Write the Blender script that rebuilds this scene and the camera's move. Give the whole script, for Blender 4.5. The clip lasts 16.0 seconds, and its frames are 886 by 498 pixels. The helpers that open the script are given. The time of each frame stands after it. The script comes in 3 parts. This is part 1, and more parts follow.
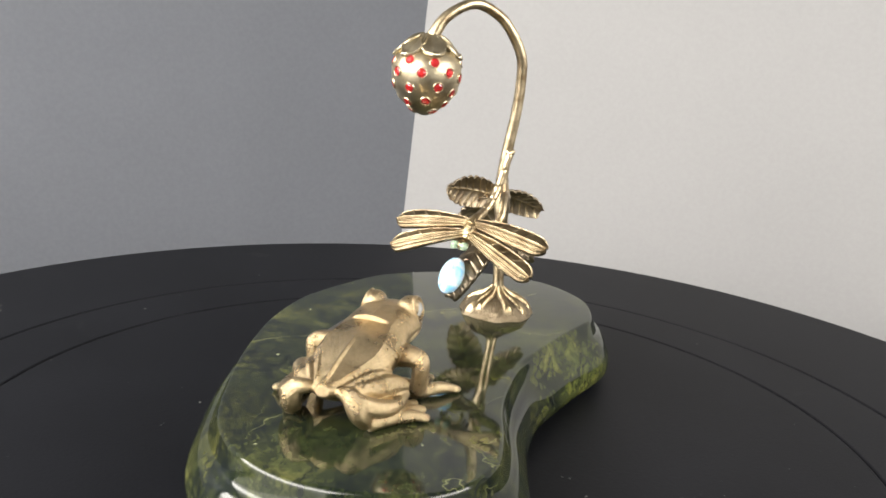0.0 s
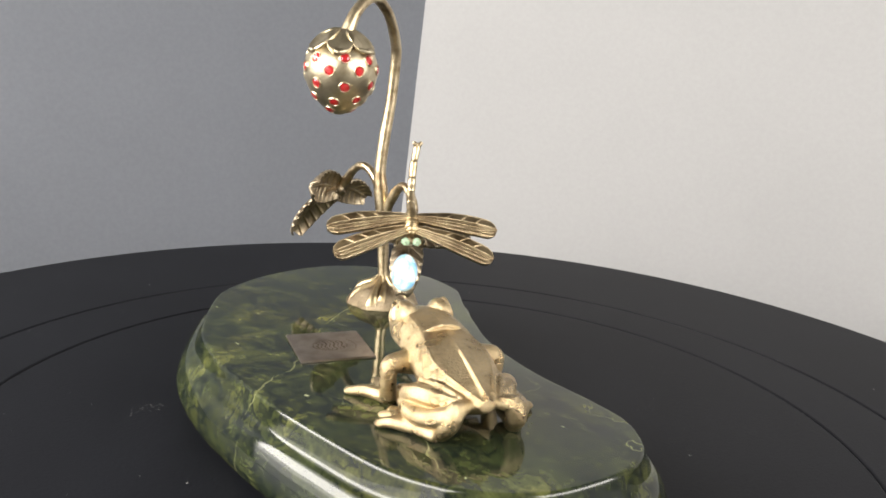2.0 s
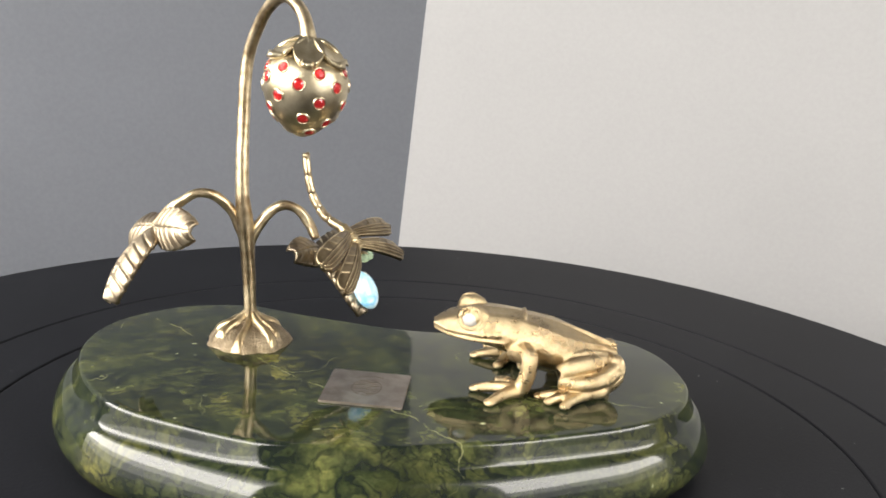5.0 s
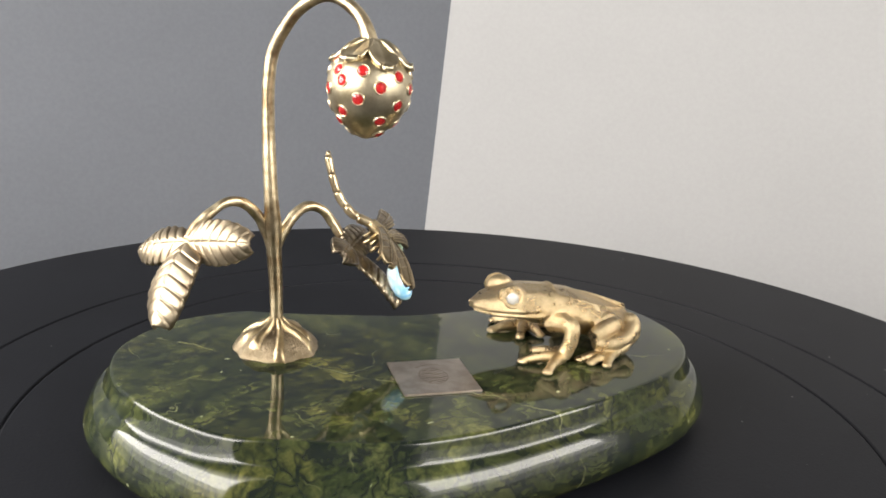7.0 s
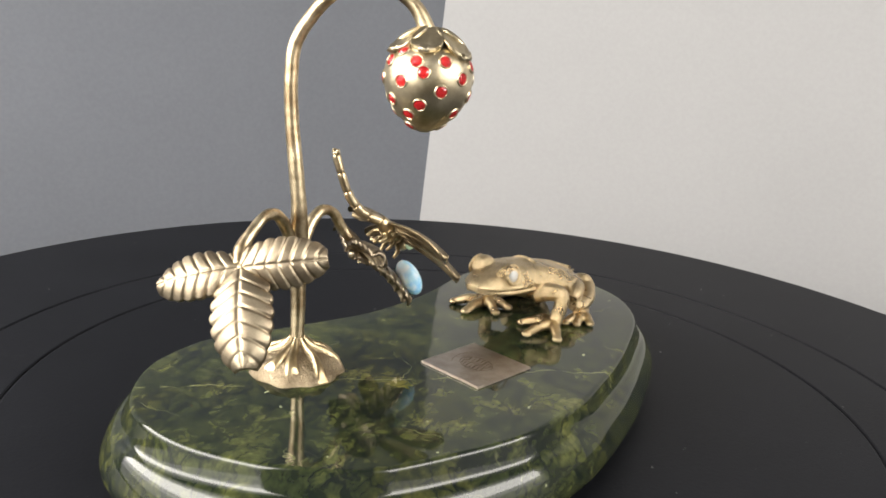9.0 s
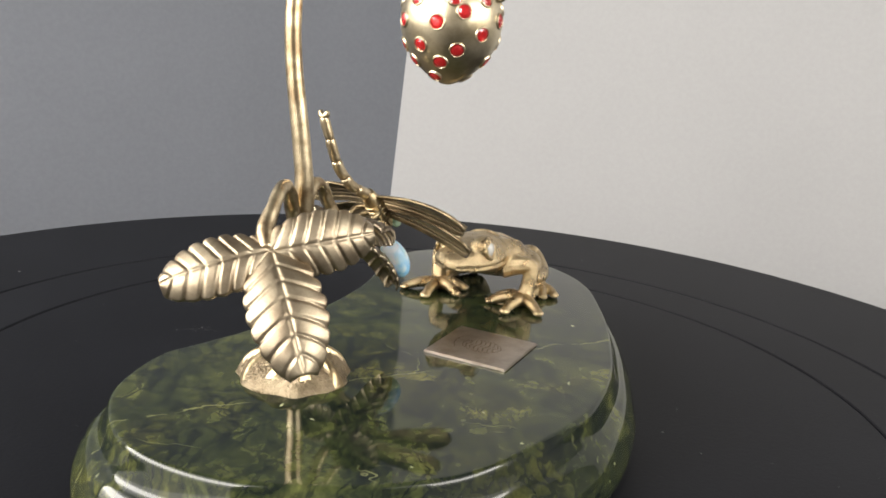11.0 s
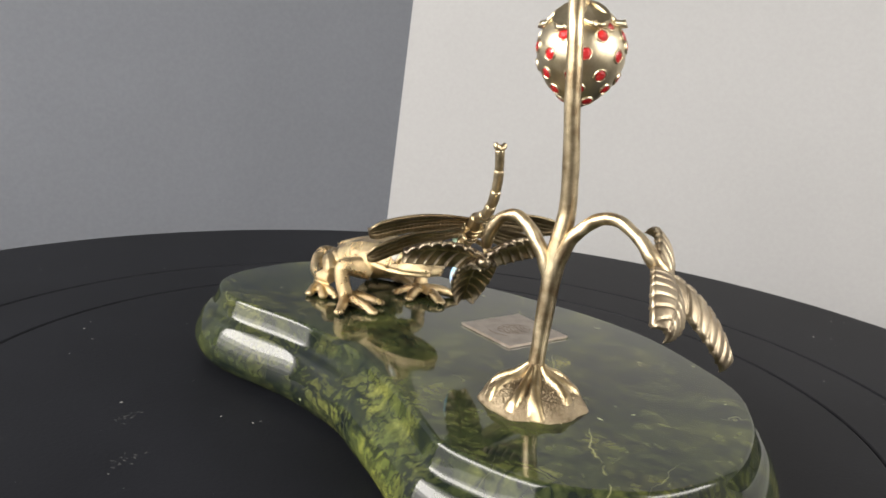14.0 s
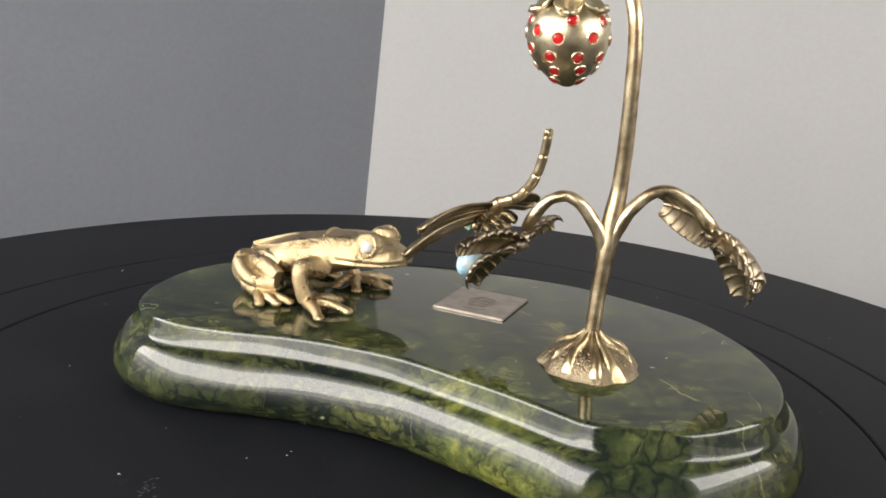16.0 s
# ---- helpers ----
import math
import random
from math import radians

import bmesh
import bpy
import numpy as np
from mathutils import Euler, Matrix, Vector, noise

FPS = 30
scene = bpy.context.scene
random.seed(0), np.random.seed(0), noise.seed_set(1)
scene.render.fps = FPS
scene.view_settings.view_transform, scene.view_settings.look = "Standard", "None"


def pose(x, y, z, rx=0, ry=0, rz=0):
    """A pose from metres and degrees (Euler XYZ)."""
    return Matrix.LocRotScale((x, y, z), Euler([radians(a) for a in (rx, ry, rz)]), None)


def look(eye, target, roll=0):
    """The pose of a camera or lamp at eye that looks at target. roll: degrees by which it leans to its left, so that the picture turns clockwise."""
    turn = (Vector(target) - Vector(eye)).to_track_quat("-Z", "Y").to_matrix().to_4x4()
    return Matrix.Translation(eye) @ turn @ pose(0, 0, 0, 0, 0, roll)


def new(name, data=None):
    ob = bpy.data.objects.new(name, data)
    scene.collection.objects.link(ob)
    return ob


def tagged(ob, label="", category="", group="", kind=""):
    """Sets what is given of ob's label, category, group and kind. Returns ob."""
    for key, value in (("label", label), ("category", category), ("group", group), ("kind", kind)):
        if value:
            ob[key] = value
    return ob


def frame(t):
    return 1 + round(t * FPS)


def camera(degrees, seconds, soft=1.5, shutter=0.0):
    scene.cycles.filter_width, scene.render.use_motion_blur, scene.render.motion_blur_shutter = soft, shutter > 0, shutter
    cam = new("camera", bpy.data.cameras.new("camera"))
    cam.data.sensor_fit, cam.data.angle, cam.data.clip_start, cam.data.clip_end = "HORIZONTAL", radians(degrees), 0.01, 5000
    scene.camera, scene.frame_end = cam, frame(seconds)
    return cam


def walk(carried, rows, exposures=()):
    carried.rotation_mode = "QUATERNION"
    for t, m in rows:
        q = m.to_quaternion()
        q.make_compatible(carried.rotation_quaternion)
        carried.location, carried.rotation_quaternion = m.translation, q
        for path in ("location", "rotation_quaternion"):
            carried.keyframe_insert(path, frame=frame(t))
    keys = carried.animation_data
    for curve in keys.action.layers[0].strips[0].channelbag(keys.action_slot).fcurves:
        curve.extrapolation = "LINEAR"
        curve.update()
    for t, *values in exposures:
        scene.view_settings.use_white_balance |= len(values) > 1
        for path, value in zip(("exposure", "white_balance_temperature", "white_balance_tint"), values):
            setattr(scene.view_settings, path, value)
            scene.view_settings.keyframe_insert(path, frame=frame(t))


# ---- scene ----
cam = camera(54.87, 16.0, soft=1.8)
# t, x, y, z, rx, ry, rz
PATH = [
    (0.0, 0.0010, -0.2096, 0.1037, 75.83, -3.92, 0.73),
    (0.5, 0.0010, -0.2102, 0.1027, 76.18, -3.69, 0.53),
    (1.0, 0.0013, -0.2097, 0.1018, 76.03, -3.96, 0.57),
    (1.5, 0.0011, -0.2107, 0.1030, 75.70, -3.99, 0.65),
    (2.0, 0.0009, -0.2114, 0.1043, 75.77, -3.95, 0.56),
    (2.5, 0.0009, -0.2116, 0.1040, 76.08, -3.92, 0.53),
    (3.0, 0.0002, -0.2120, 0.1048, 76.18, -4.14, 0.54),
    (3.5, -0.0008, -0.2131, 0.1046, 76.24, -3.94, 0.55),
    (4.0, -0.0010, -0.2127, 0.1028, 76.23, -4.27, 0.51),
    (4.2, -0.0006, -0.2131, 0.1035, 76.05, -4.15, 0.46),
    (6.3, 0.0010, -0.2217, 0.1101, 75.37, -3.53, 1.00),
    (6.5, 0.0011, -0.2226, 0.1105, 74.85, -3.48, 1.44),
    (7.0, -0.0006, -0.2256, 0.1111, 74.26, -3.60, 2.18),
    (7.5, -0.0020, -0.2301, 0.1111, 74.59, -3.65, 2.68),
    (8.0, -0.0016, -0.2314, 0.1111, 74.40, -3.80, 2.85),
    (8.5, -0.0009, -0.2316, 0.1100, 73.99, -4.05, 2.77),
    (9.0, 0.0005, -0.2259, 0.1085, 73.99, -3.82, 1.96),
    (9.2, 0.0002, -0.2205, 0.1038, 74.20, -3.65, 1.53),
    (11.3, -0.0006, -0.2059, 0.0905, 75.86, -4.43, -0.59),
    (11.5, -0.0015, -0.2070, 0.0899, 76.10, -4.53, -0.77),
    (12.0, 0.0001, -0.2072, 0.0901, 76.08, -4.68, -0.51),
    (12.5, 0.0002, -0.2086, 0.0902, 76.40, -4.77, -0.18),
    (13.0, -0.0003, -0.2082, 0.0913, 76.15, -4.38, -0.17),
    (13.5, 0.0002, -0.2090, 0.0908, 76.64, -4.61, -0.29),
    (14.0, 0.0007, -0.2098, 0.0916, 76.65, -4.40, -0.31),
    (14.5, 0.0003, -0.2107, 0.0938, 76.05, -4.19, -0.37),
    (15.0, 0.0006, -0.2099, 0.0927, 75.82, -4.19, -0.45),
    (15.5, -0.0004, -0.2058, 0.0926, 75.25, -3.79, -1.36),
    (16.0, -0.0012, -0.2045, 0.0943, 74.98, -3.56, -2.03),
]
walk(cam, [(t, pose(x, y, z, rx, ry, rz)) for t, x, y, z, rx, ry, rz in PATH],
     exposures=((0.0, 0.06), (2.5, 0.15), (7.0, 0.08), (9.0, 0.03), (12.5, -0.06), (14.0, -0.04), (16.0, -0.17)))

# ---------------------------------------------------------------- light
world = bpy.data.worlds.new("room_air")
scene.world = world
world.use_nodes = True
world.node_tree.nodes["Background"].inputs[0].default_value = (0.75, 0.85, 1.0, 1)
world.node_tree.nodes["Background"].inputs[1].default_value = 0.05


def panel_lamp(name, eye, target, sx, sy, watts, colour):
    data = bpy.data.lights.new(name, "AREA")
    data.shape, data.size, data.size_y = "RECTANGLE", sx, sy
    data.energy, data.color = watts, colour
    ob = new(name, data)
    ob.matrix_world = look(eye, target)
    return ob


# two softboxes: nested diffusers, hotter towards the middle
WARM = (1.0, 0.957, 0.900)
AIM = Vector((0, 0.02, 0.03))
for eye, beam, layers in ((Vector((-0.61, -0.34, 0.345)), 180, ((1.12, 0.84, 3.8), (1.06, 0.58, 3.8), (1.00, 0.38, 4.0), (0.96, 0.24, 7.0))),
                          (Vector((0.66, -0.37, 0.36)), 180, ((0.90, 0.84, 0.8), (0.76, 0.56, 1.4), (0.66, 0.36, 1.6), (0.62, 0.23, 3.6)))):
    for k, (sx, sy, watts) in enumerate(layers):
        panel_lamp("softbox_lamp", eye.lerp(AIM, 0.03 * k), AIM, sx, sy, watts, WARM).data.spread = radians(beam)


# ---------------------------------------------------------------- materials
def material(name):
    m = bpy.data.materials.new(name)
    m.use_nodes = True
    return m, m.node_tree.nodes, m.node_tree.links, m.node_tree.nodes["Principled BSDF"]


def noise_node(nodes, links, coord, scale, detail=4.0, rough=0.55, dist=0.0):
    n = nodes.new("ShaderNodeTexNoise")
    n.inputs["Scale"].default_value, n.inputs["Detail"].default_value = scale, detail
    n.inputs["Roughness"].default_value, n.inputs["Distortion"].default_value = rough, dist
    links.new(coord, n.inputs["Vector"])
    return n


def ramp_node(nodes, links, fac, stops):
    r = nodes.new("ShaderNodeValToRGB")
    while len(r.color_ramp.elements) < len(stops):
        r.color_ramp.elements.new(0.5)
    for e, (p, c) in zip(r.color_ramp.elements, stops):
        e.position, e.color = p, (*c, 1)
    links.new(fac, r.inputs[0])
    return r


def mix_node(nodes, links, fac, a, b, kind="MIX"):
    m = nodes.new("ShaderNodeMix")
    m.data_type, m.blend_type = "RGBA", kind
    for v, k in ((fac, 0), (a, 6), (b, 7)):
        if isinstance(v, (int, float)):
            m.inputs[k].default_value = v
        elif isinstance(v, tuple):
            m.inputs[k].default_value = (*v, 1)
        else:
            links.new(v, m.inputs[k])
    return m.outputs[2]


def bump_node(nodes, links, height, strength, dist, bsdf):
    b = nodes.new("ShaderNodeBump")
    b.inputs["Strength"].default_value, b.inputs["Distance"].default_value = strength, dist
    links.new(height, b.inputs["Height"])
    links.new(b.outputs[0], bsdf.inputs["Normal"])
    return b


def metal(name, light, dark, rough=0.3, grain=2500.0, relief=0.00008, patina=0.5):
    m, nodes, links, bsdf = material(name)
    co = nodes.new("ShaderNodeTexCoord").outputs["Object"]
    big = noise_node(nodes, links, co, 190.0, 4, 0.6)
    fine = noise_node(nodes, links, co, grain, 3, 0.6)
    r = ramp_node(nodes, links, big.outputs[0], [(patina - 0.14, dark), (patina + 0.12, light)])
    col = mix_node(nodes, links, 0.18, r.outputs[0], fine.outputs[0], "OVERLAY")
    links.new(col, bsdf.inputs["Base Color"])
    bsdf.inputs["Metallic"].default_value = 1.0
    rr = nodes.new("ShaderNodeMapRange")
    rr.inputs["To Min"].default_value, rr.inputs["To Max"].default_value = rough - 0.08, rough + 0.14
    links.new(big.outputs[0], rr.inputs["Value"])
    links.new(rr.outputs[0], bsdf.inputs["Roughness"])
    bump_node(nodes, links, fine.outputs[0], 0.5, relief, bsdf)
    return m


def stone(name):
    """Polished serpentine: smoky olive ground, soft dark streaks that run one way, pale veins and flecks."""
    m, nodes, links, bsdf = material(name)
    co = nodes.new("ShaderNodeTexCoord").outputs["Object"]
    warp = noise_node(nodes, links, co, 45.0, 4, 0.6)
    shift = nodes.new("ShaderNodeVectorMath")
    shift.operation = "MULTIPLY_ADD"
    links.new(warp.outputs[1], shift.inputs[0])
    shift.inputs[1].default_value = (0.016, 0.016, 0.016)
    links.new(co, shift.inputs[2])
    cloud = noise_node(nodes, links, shift.outputs[0], 88.0, 6, 0.60, 0.2)
    base = ramp_node(nodes, links, cloud.outputs[0], [(0.26, (0.014, 0.020, 0.011)), (0.46, (0.028, 0.036, 0.016)),
                                                     (0.60, (0.057, 0.066, 0.024)), (0.78, (0.150, 0.154, 0.050))])
    mottle = noise_node(nodes, links, co, 420.0, 5, 0.65, 0.4)
    grain = ramp_node(nodes, links, mottle.outputs[0], [(0.32, (0.58, 0.62, 0.62)), (0.68, (1.38, 1.34, 1.22))])
    col = mix_node(nodes, links, 1.0, base.outputs[0], grain.outputs[0], "MULTIPLY")
    # olive-brown drifts
    drift = noise_node(nodes, links, co, 36.0, 3, 0.5, 0.5)
    brown = ramp_node(nodes, links, drift.outputs[0], [(0.50, (0, 0, 0)), (0.66, (0.55, 0.55, 0.55))])
    col = mix_node(nodes, links, brown.outputs[0], col, mix_node(nodes, links, 1.0, col, (1.25, 1.05, 0.80), "MULTIPLY"))
    # a paler yellow-green body in the kidney's bay, brightened to stand in for side light
    place = nodes.new("ShaderNodeVectorMath")
    place.operation = "DISTANCE"
    links.new(shift.outputs[0], place.inputs[0])
    place.inputs[1].default_value = (0.050, 0.028, 0.011)
    lit_body = ramp_node(nodes, links, place.outputs["Value"], [(0.008, (1, 1, 1)), (0.025, (0, 0, 0))])
    col = mix_node(nodes, links, lit_body.outputs[0], col, mix_node(nodes, links, 1.0, col, (2.9, 2.7, 1.8), "MULTIPLY"))
    # a broken net of thin dark veins
    cells = nodes.new("ShaderNodeTexVoronoi")
    cells.feature = "DISTANCE_TO_EDGE"
    cells.inputs["Scale"].default_value = 165.0
    links.new(shift.outputs[0], cells.inputs["Vector"])
    vein = ramp_node(nodes, links, cells.outputs[0], [(0.0, (0.85, 0.85, 0.85)), (0.04, (0.55, 0.55, 0.55)), (0.11, (0, 0, 0))])
    open_net = noise_node(nodes, links, co, 60.0, 4)
    net = ramp_node(nodes, links, open_net.outputs[0], [(0.40, (0, 0, 0)), (0.56, (1, 1, 1))])
    col = mix_node(nodes, links, mix_node(nodes, links, 1.0, vein.outputs[0], net.outputs[0], "MULTIPLY"), col, (0.005, 0.009, 0.008))
    # soft dark streaks, long and short, all running much the same way
    for size, squash, low, high, depth, angle in ((120.0, 0.22, 0.455, 0.497, 0.85, 0.62), (300.0, 0.20, 0.440, 0.496, 0.62, 0.75), (80.0, 0.38, 0.468, 0.497, 0.85, 0.30), (95.0, 0.5, 0.480, 0.498, 0.7, -0.7)):
        stretch = nodes.new("ShaderNodeMapping")
        stretch.inputs["Scale"].default_value = (1.0, squash, 0.7)
        stretch.inputs["Rotation"].default_value = (0.3, 0.2, angle)
        links.new(shift.outputs[0], stretch.inputs[0])
        ridge = noise_node(nodes, links, stretch.outputs[0], size, 4, 0.55, 0.4)
        line = ramp_node(nodes, links, ridge.outputs[0], [(low, (0, 0, 0)), (high, (depth,) * 3), (1.0 - high, (depth,) * 3), (1.0 - low, (0, 0, 0))])
        broken = noise_node(nodes, links, co, size * 0.55, 3, 0.5)
        gate = ramp_node(nodes, links, broken.outputs[0], [(0.40, (0, 0, 0)), (0.58, (1, 1, 1))])
        col = mix_node(nodes, links, mix_node(nodes, links, 1.0, line.outputs[0], gate.outputs[0], "MULTIPLY"), col, (0.005, 0.008, 0.008))
    # thin pale veins
    for size, width, low, high, depth in ((30.0, 0.005, 0.55, 0.64, 0.42), (52.0, 0.006, 0.58, 0.68, 0.22)):
        cracks = nodes.new("ShaderNodeTexVoronoi")
        cracks.feature = "DISTANCE_TO_EDGE"
        cracks.inputs["Scale"].default_value = size
        links.new(shift.outputs[0], cracks.inputs["Vector"])
        thin = ramp_node(nodes, links, cracks.outputs[0], [(0.0, (1, 1, 1)), (width * 0.8, (0, 0, 0))])
        here = ramp_node(nodes, links, warp.outputs[0], [(low, (0, 0, 0)), (high, (depth,) * 3)])
        col = mix_node(nodes, links, mix_node(nodes, links, 1.0, thin.outputs[0], here.outputs[0], "MULTIPLY"), col, (0.32, 0.33, 0.15))
    # one long pale crack from the bay's lobe across the plinth
    plane = nodes.new("ShaderNodeVectorMath")
    plane.operation = "DOT_PRODUCT"
    meander = noise_node(nodes, links, co, 40.0, 5, 0.6)
    sway = nodes.new("ShaderNodeVectorMath")
    sway.operation = "MULTIPLY_ADD"
    links.new(meander.outputs[1], sway.inputs[0])
    sway.inputs[1].default_value = (0.014, 0.014, 0.014)
    links.new(co, sway.inputs[2])
    links.new(sway.outputs[0], plane.inputs[0])
    plane.inputs[1].default_value = (0.60, -0.80, 0.0)
    off = nodes.new("ShaderNodeMath")
    off.operation = "SUBTRACT"
    links.new(plane.outputs["Value"], off.inputs[0])
    off.inputs[1].default_value = -0.0334
    near = nodes.new("ShaderNodeMath")
    near.operation = "ABSOLUTE"
    links.new(off.outputs[0], near.inputs[0])
    wide = nodes.new("ShaderNodeMath")
    wide.operation = "MULTIPLY"
    wide.inputs[1].default_value = 300.0
    links.new(near.outputs[0], wide.inputs[0])
    seam = ramp_node(nodes, links, wide.outputs[0], [(0.0, (0.5, 0.5, 0.5)), (0.08, (0, 0, 0))])
    patch = ramp_node(nodes, links, cloud.outputs[0], [(0.44, (0.0, 0.0, 0.0)), (0.54, (1, 1, 1))])
    col = mix_node(nodes, links, mix_node(nodes, links, 1.0, seam.outputs[0], patch.outputs[0], "MULTIPLY"), col, (0.32, 0.32, 0.15))
    # cream flecks
    flecks = nodes.new("ShaderNodeTexVoronoi")
    flecks.inputs["Scale"].default_value = 210.0
    links.new(shift.outputs[0], flecks.inputs["Vector"])
    dot = ramp_node(nodes, links, flecks.outputs["Distance"], [(0.06, (0.9, 0.9, 0.9)), (0.13, (0, 0, 0))])
    some = ramp_node(nodes, links, flecks.outputs["Color"], [(0.80, (0, 0, 0)), (0.86, (1, 1, 1))])
    col = mix_node(nodes, links, mix_node(nodes, links, 1.0, dot.outputs[0], some.outputs[0], "MULTIPLY"), col, (0.36, 0.38, 0.22))
    links.new(col, bsdf.inputs["Base Color"])
    bsdf.inputs["Roughness"].default_value = 0.06
    bsdf.inputs["IOR"].default_value = 1.50
    bsdf.inputs["Specular IOR Level"].default_value = 0.48
    wave = noise_node(nodes, links, co, 110.0, 1, 0.4)
    bump_node(nodes, links, wave.outputs[0], 0.10, 0.0005, bsdf)
    return m


def matte(name, colour, vary=0.12, scale=300.0, rough=0.8, relief=0.0001, spec=0.3):
    m, nodes, links, bsdf = material(name)
    co = nodes.new("ShaderNodeTexCoord").outputs["Object"]
    a = noise_node(nodes, links, co, scale, 5, 0.6)
    b = noise_node(nodes, links, co, scale * 0.03, 3, 0.5)
    lo, hi = tuple(c * (1 - vary) for c in colour), tuple(min(1, c * (1 + vary)) for c in colour)
    ra = ramp_node(nodes, links, a.outputs[0], [(0.35, lo), (0.65, hi)])
    rb = ramp_node(nodes, links, b.outputs[0], [(0.3, lo), (0.7, hi)])
    links.new(mix_node(nodes, links, 0.5, ra.outputs[0], rb.outputs[0]), bsdf.inputs["Base Color"])
    bsdf.inputs["Roughness"].default_value = rough
    bsdf.inputs["Specular IOR Level"].default_value = spec
    bump_node(nodes, links, a.outputs[0], 0.4, relief, bsdf)
    return m


def rubber(name):
    m, nodes, links, bsdf = material(name)
    co = nodes.new("ShaderNodeTexCoord").outputs["Object"]
    a = noise_node(nodes, links, co, 900.0, 4, 0.6)
    b = noise_node(nodes, links, co, 22.0, 5, 0.6)
    r = ramp_node(nodes, links, b.outputs[0], [(0.3, (0.0030, 0.0034, 0.0052)), (0.7, (0.006, 0.0066, 0.0092))])
    scuff = noise_node(nodes, links, co, 70.0, 8, 0.75)
    s = ramp_node(nodes, links, scuff.outputs[0], [(0.62, (0, 0, 0)), (0.78, (0.6, 0.6, 0.6))])
    links.new(mix_node(nodes, links, s.outputs[0], r.outputs[0], (0.030, 0.030, 0.032)), bsdf.inputs["Base Color"])
    bsdf.inputs["Roughness"].default_value = 0.55
    bsdf.inputs["Specular IOR Level"].default_value = 0.21
    bump_node(nodes, links, a.outputs[0], 0.35, 0.0002, bsdf)
    return m


def gem(name, colour, rough=0.03, trans=0.6):
    m, nodes, links, bsdf = material(name)
    bsdf.inputs["Base Color"].default_value = (*colour, 1)
    bsdf.inputs["Roughness"].default_value = rough
    bsdf.inputs["IOR"].default_value = 1.7
    bsdf.inputs["Transmission Weight"].default_value = trans
    return m


def opal(name):
    m, nodes, links, bsdf = material(name)
    co = nodes.new("ShaderNodeTexCoord").outputs["Object"]
    n = noise_node(nodes, links, co, 260.0, 2, 0.5, 0.8)
    r = ramp_node(nodes, links, n.outputs[0], [(0.34, (0.26, 0.58, 0.87)), (0.49, (0.48, 0.76, 0.93)), (0.63, (0.82, 0.90, 0.96))])
    links.new(r.outputs[0], bsdf.inputs["Base Color"])
    bsdf.inputs["Roughness"].default_value = 0.06
    bsdf.inputs["Subsurface Weight"].default_value = 0.3
    bsdf.inputs["Subsurface Radius"].default_value = (0.002, 0.002, 0.003)
    bsdf.inputs["Subsurface Scale"].default_value = 0.5
    bsdf.inputs["Coat Weight"].default_value = 0.3
    bsdf.inputs["Coat Roughness"].default_value = 0.03
    return m


STONE = stone("serpentine")
BRASS = metal("antique_brass", (0.72, 0.605, 0.40), (0.33, 0.24, 0.14), 0.33, 2200.0, 0.00006)
FROGM = metal("cast_bronze", (0.66, 0.525, 0.315), (0.42, 0.315, 0.18), 0.26, 2400.0, 0.00085)
BERRYM = metal("polished_brass", (0.72, 0.63, 0.45), (0.54, 0.45, 0.29), 0.32, 2400.0, 0.00004)
STIPPLE = metal("stippled_brass", (0.36, 0.29, 0.195), (0.19, 0.145, 0.09), 0.38, 1900.0, 0.0012)
LEAFM = metal("pale_brass", (0.43, 0.36, 0.255), (0.28, 0.22, 0.15), 0.40, 2600.0, 0.00006)
WINGM = metal("dull_wing_brass", (0.32, 0.25, 0.15), (0.16, 0.12, 0.07), 0.34, 2600.0, 0.00008)
DARKM = metal("oxidised_brass", (0.56, 0.45, 0.27), (0.28, 0.21, 0.12), 0.31, 2600.0, 0.00008)
BLACKENED = metal("blackened_brass", (0.40, 0.335, 0.235), (0.17, 0.135, 0.10), 0.30, 2600.0, 0.0001)
PLATEM = metal("tarnished_plate", (0.46, 0.41, 0.36), (0.33, 0.285, 0.24), 0.34, 3000.0, 0.00002)
PLATED = metal("engraved_line", (0.17, 0.12, 0.07), (0.10, 0.07, 0.045), 0.55, 3000.0, 0.00002)
RUBBER = rubber("black_rubber")
RED = gem("red_crystal", (0.80, 0.030, 0.035), 0.02, 0.62)
GREEN = gem("green_crystal", (0.62, 0.82, 0.58), 0.04, 0.5)
CLEAR = gem("clear_crystal", (0.93, 0.93, 0.90), 0.03, 0.45)
OPAL = opal("opal")
DUST = matte("pale_dust", (0.17, 0.17, 0.165), 0.3, 4000, 0.9)
LINTM = matte("grey_lint", (0.045, 0.045, 0.047), 0.3, 4000, 0.9)
GREYWALL = matte("slate_grey_card", (0.133, 0.141, 0.159), 0.075, 340.0, 0.85, 0.00015)
PALEWALL = matte("pale_grey_card", (0.352, 0.350, 0.352), 0.04, 340.0, 0.85, 0.00015)
ROOMM = matte("room_plaster", (0.55, 0.55, 0.55), 0.05, 60.0, 0.9)
TABLEM = matte("dark_table", (0.06, 0.055, 0.05), 0.15, 120.0, 0.6)


# ---------------------------------------------------------------- mesh helpers
def part(name, bm, mat, parent=None, label="", smooth=True):
    me = bpy.data.meshes.new(name)
    bm.to_mesh(me)
    bm.free()
    for m in (mat if isinstance(mat, (list, tuple)) else [mat]):
        me.materials.append(m)
    if smooth:
        me.shade_smooth()
    ob = new(name, me)
    ob.parent = parent
    if label:
        tagged(ob, label)
    return ob


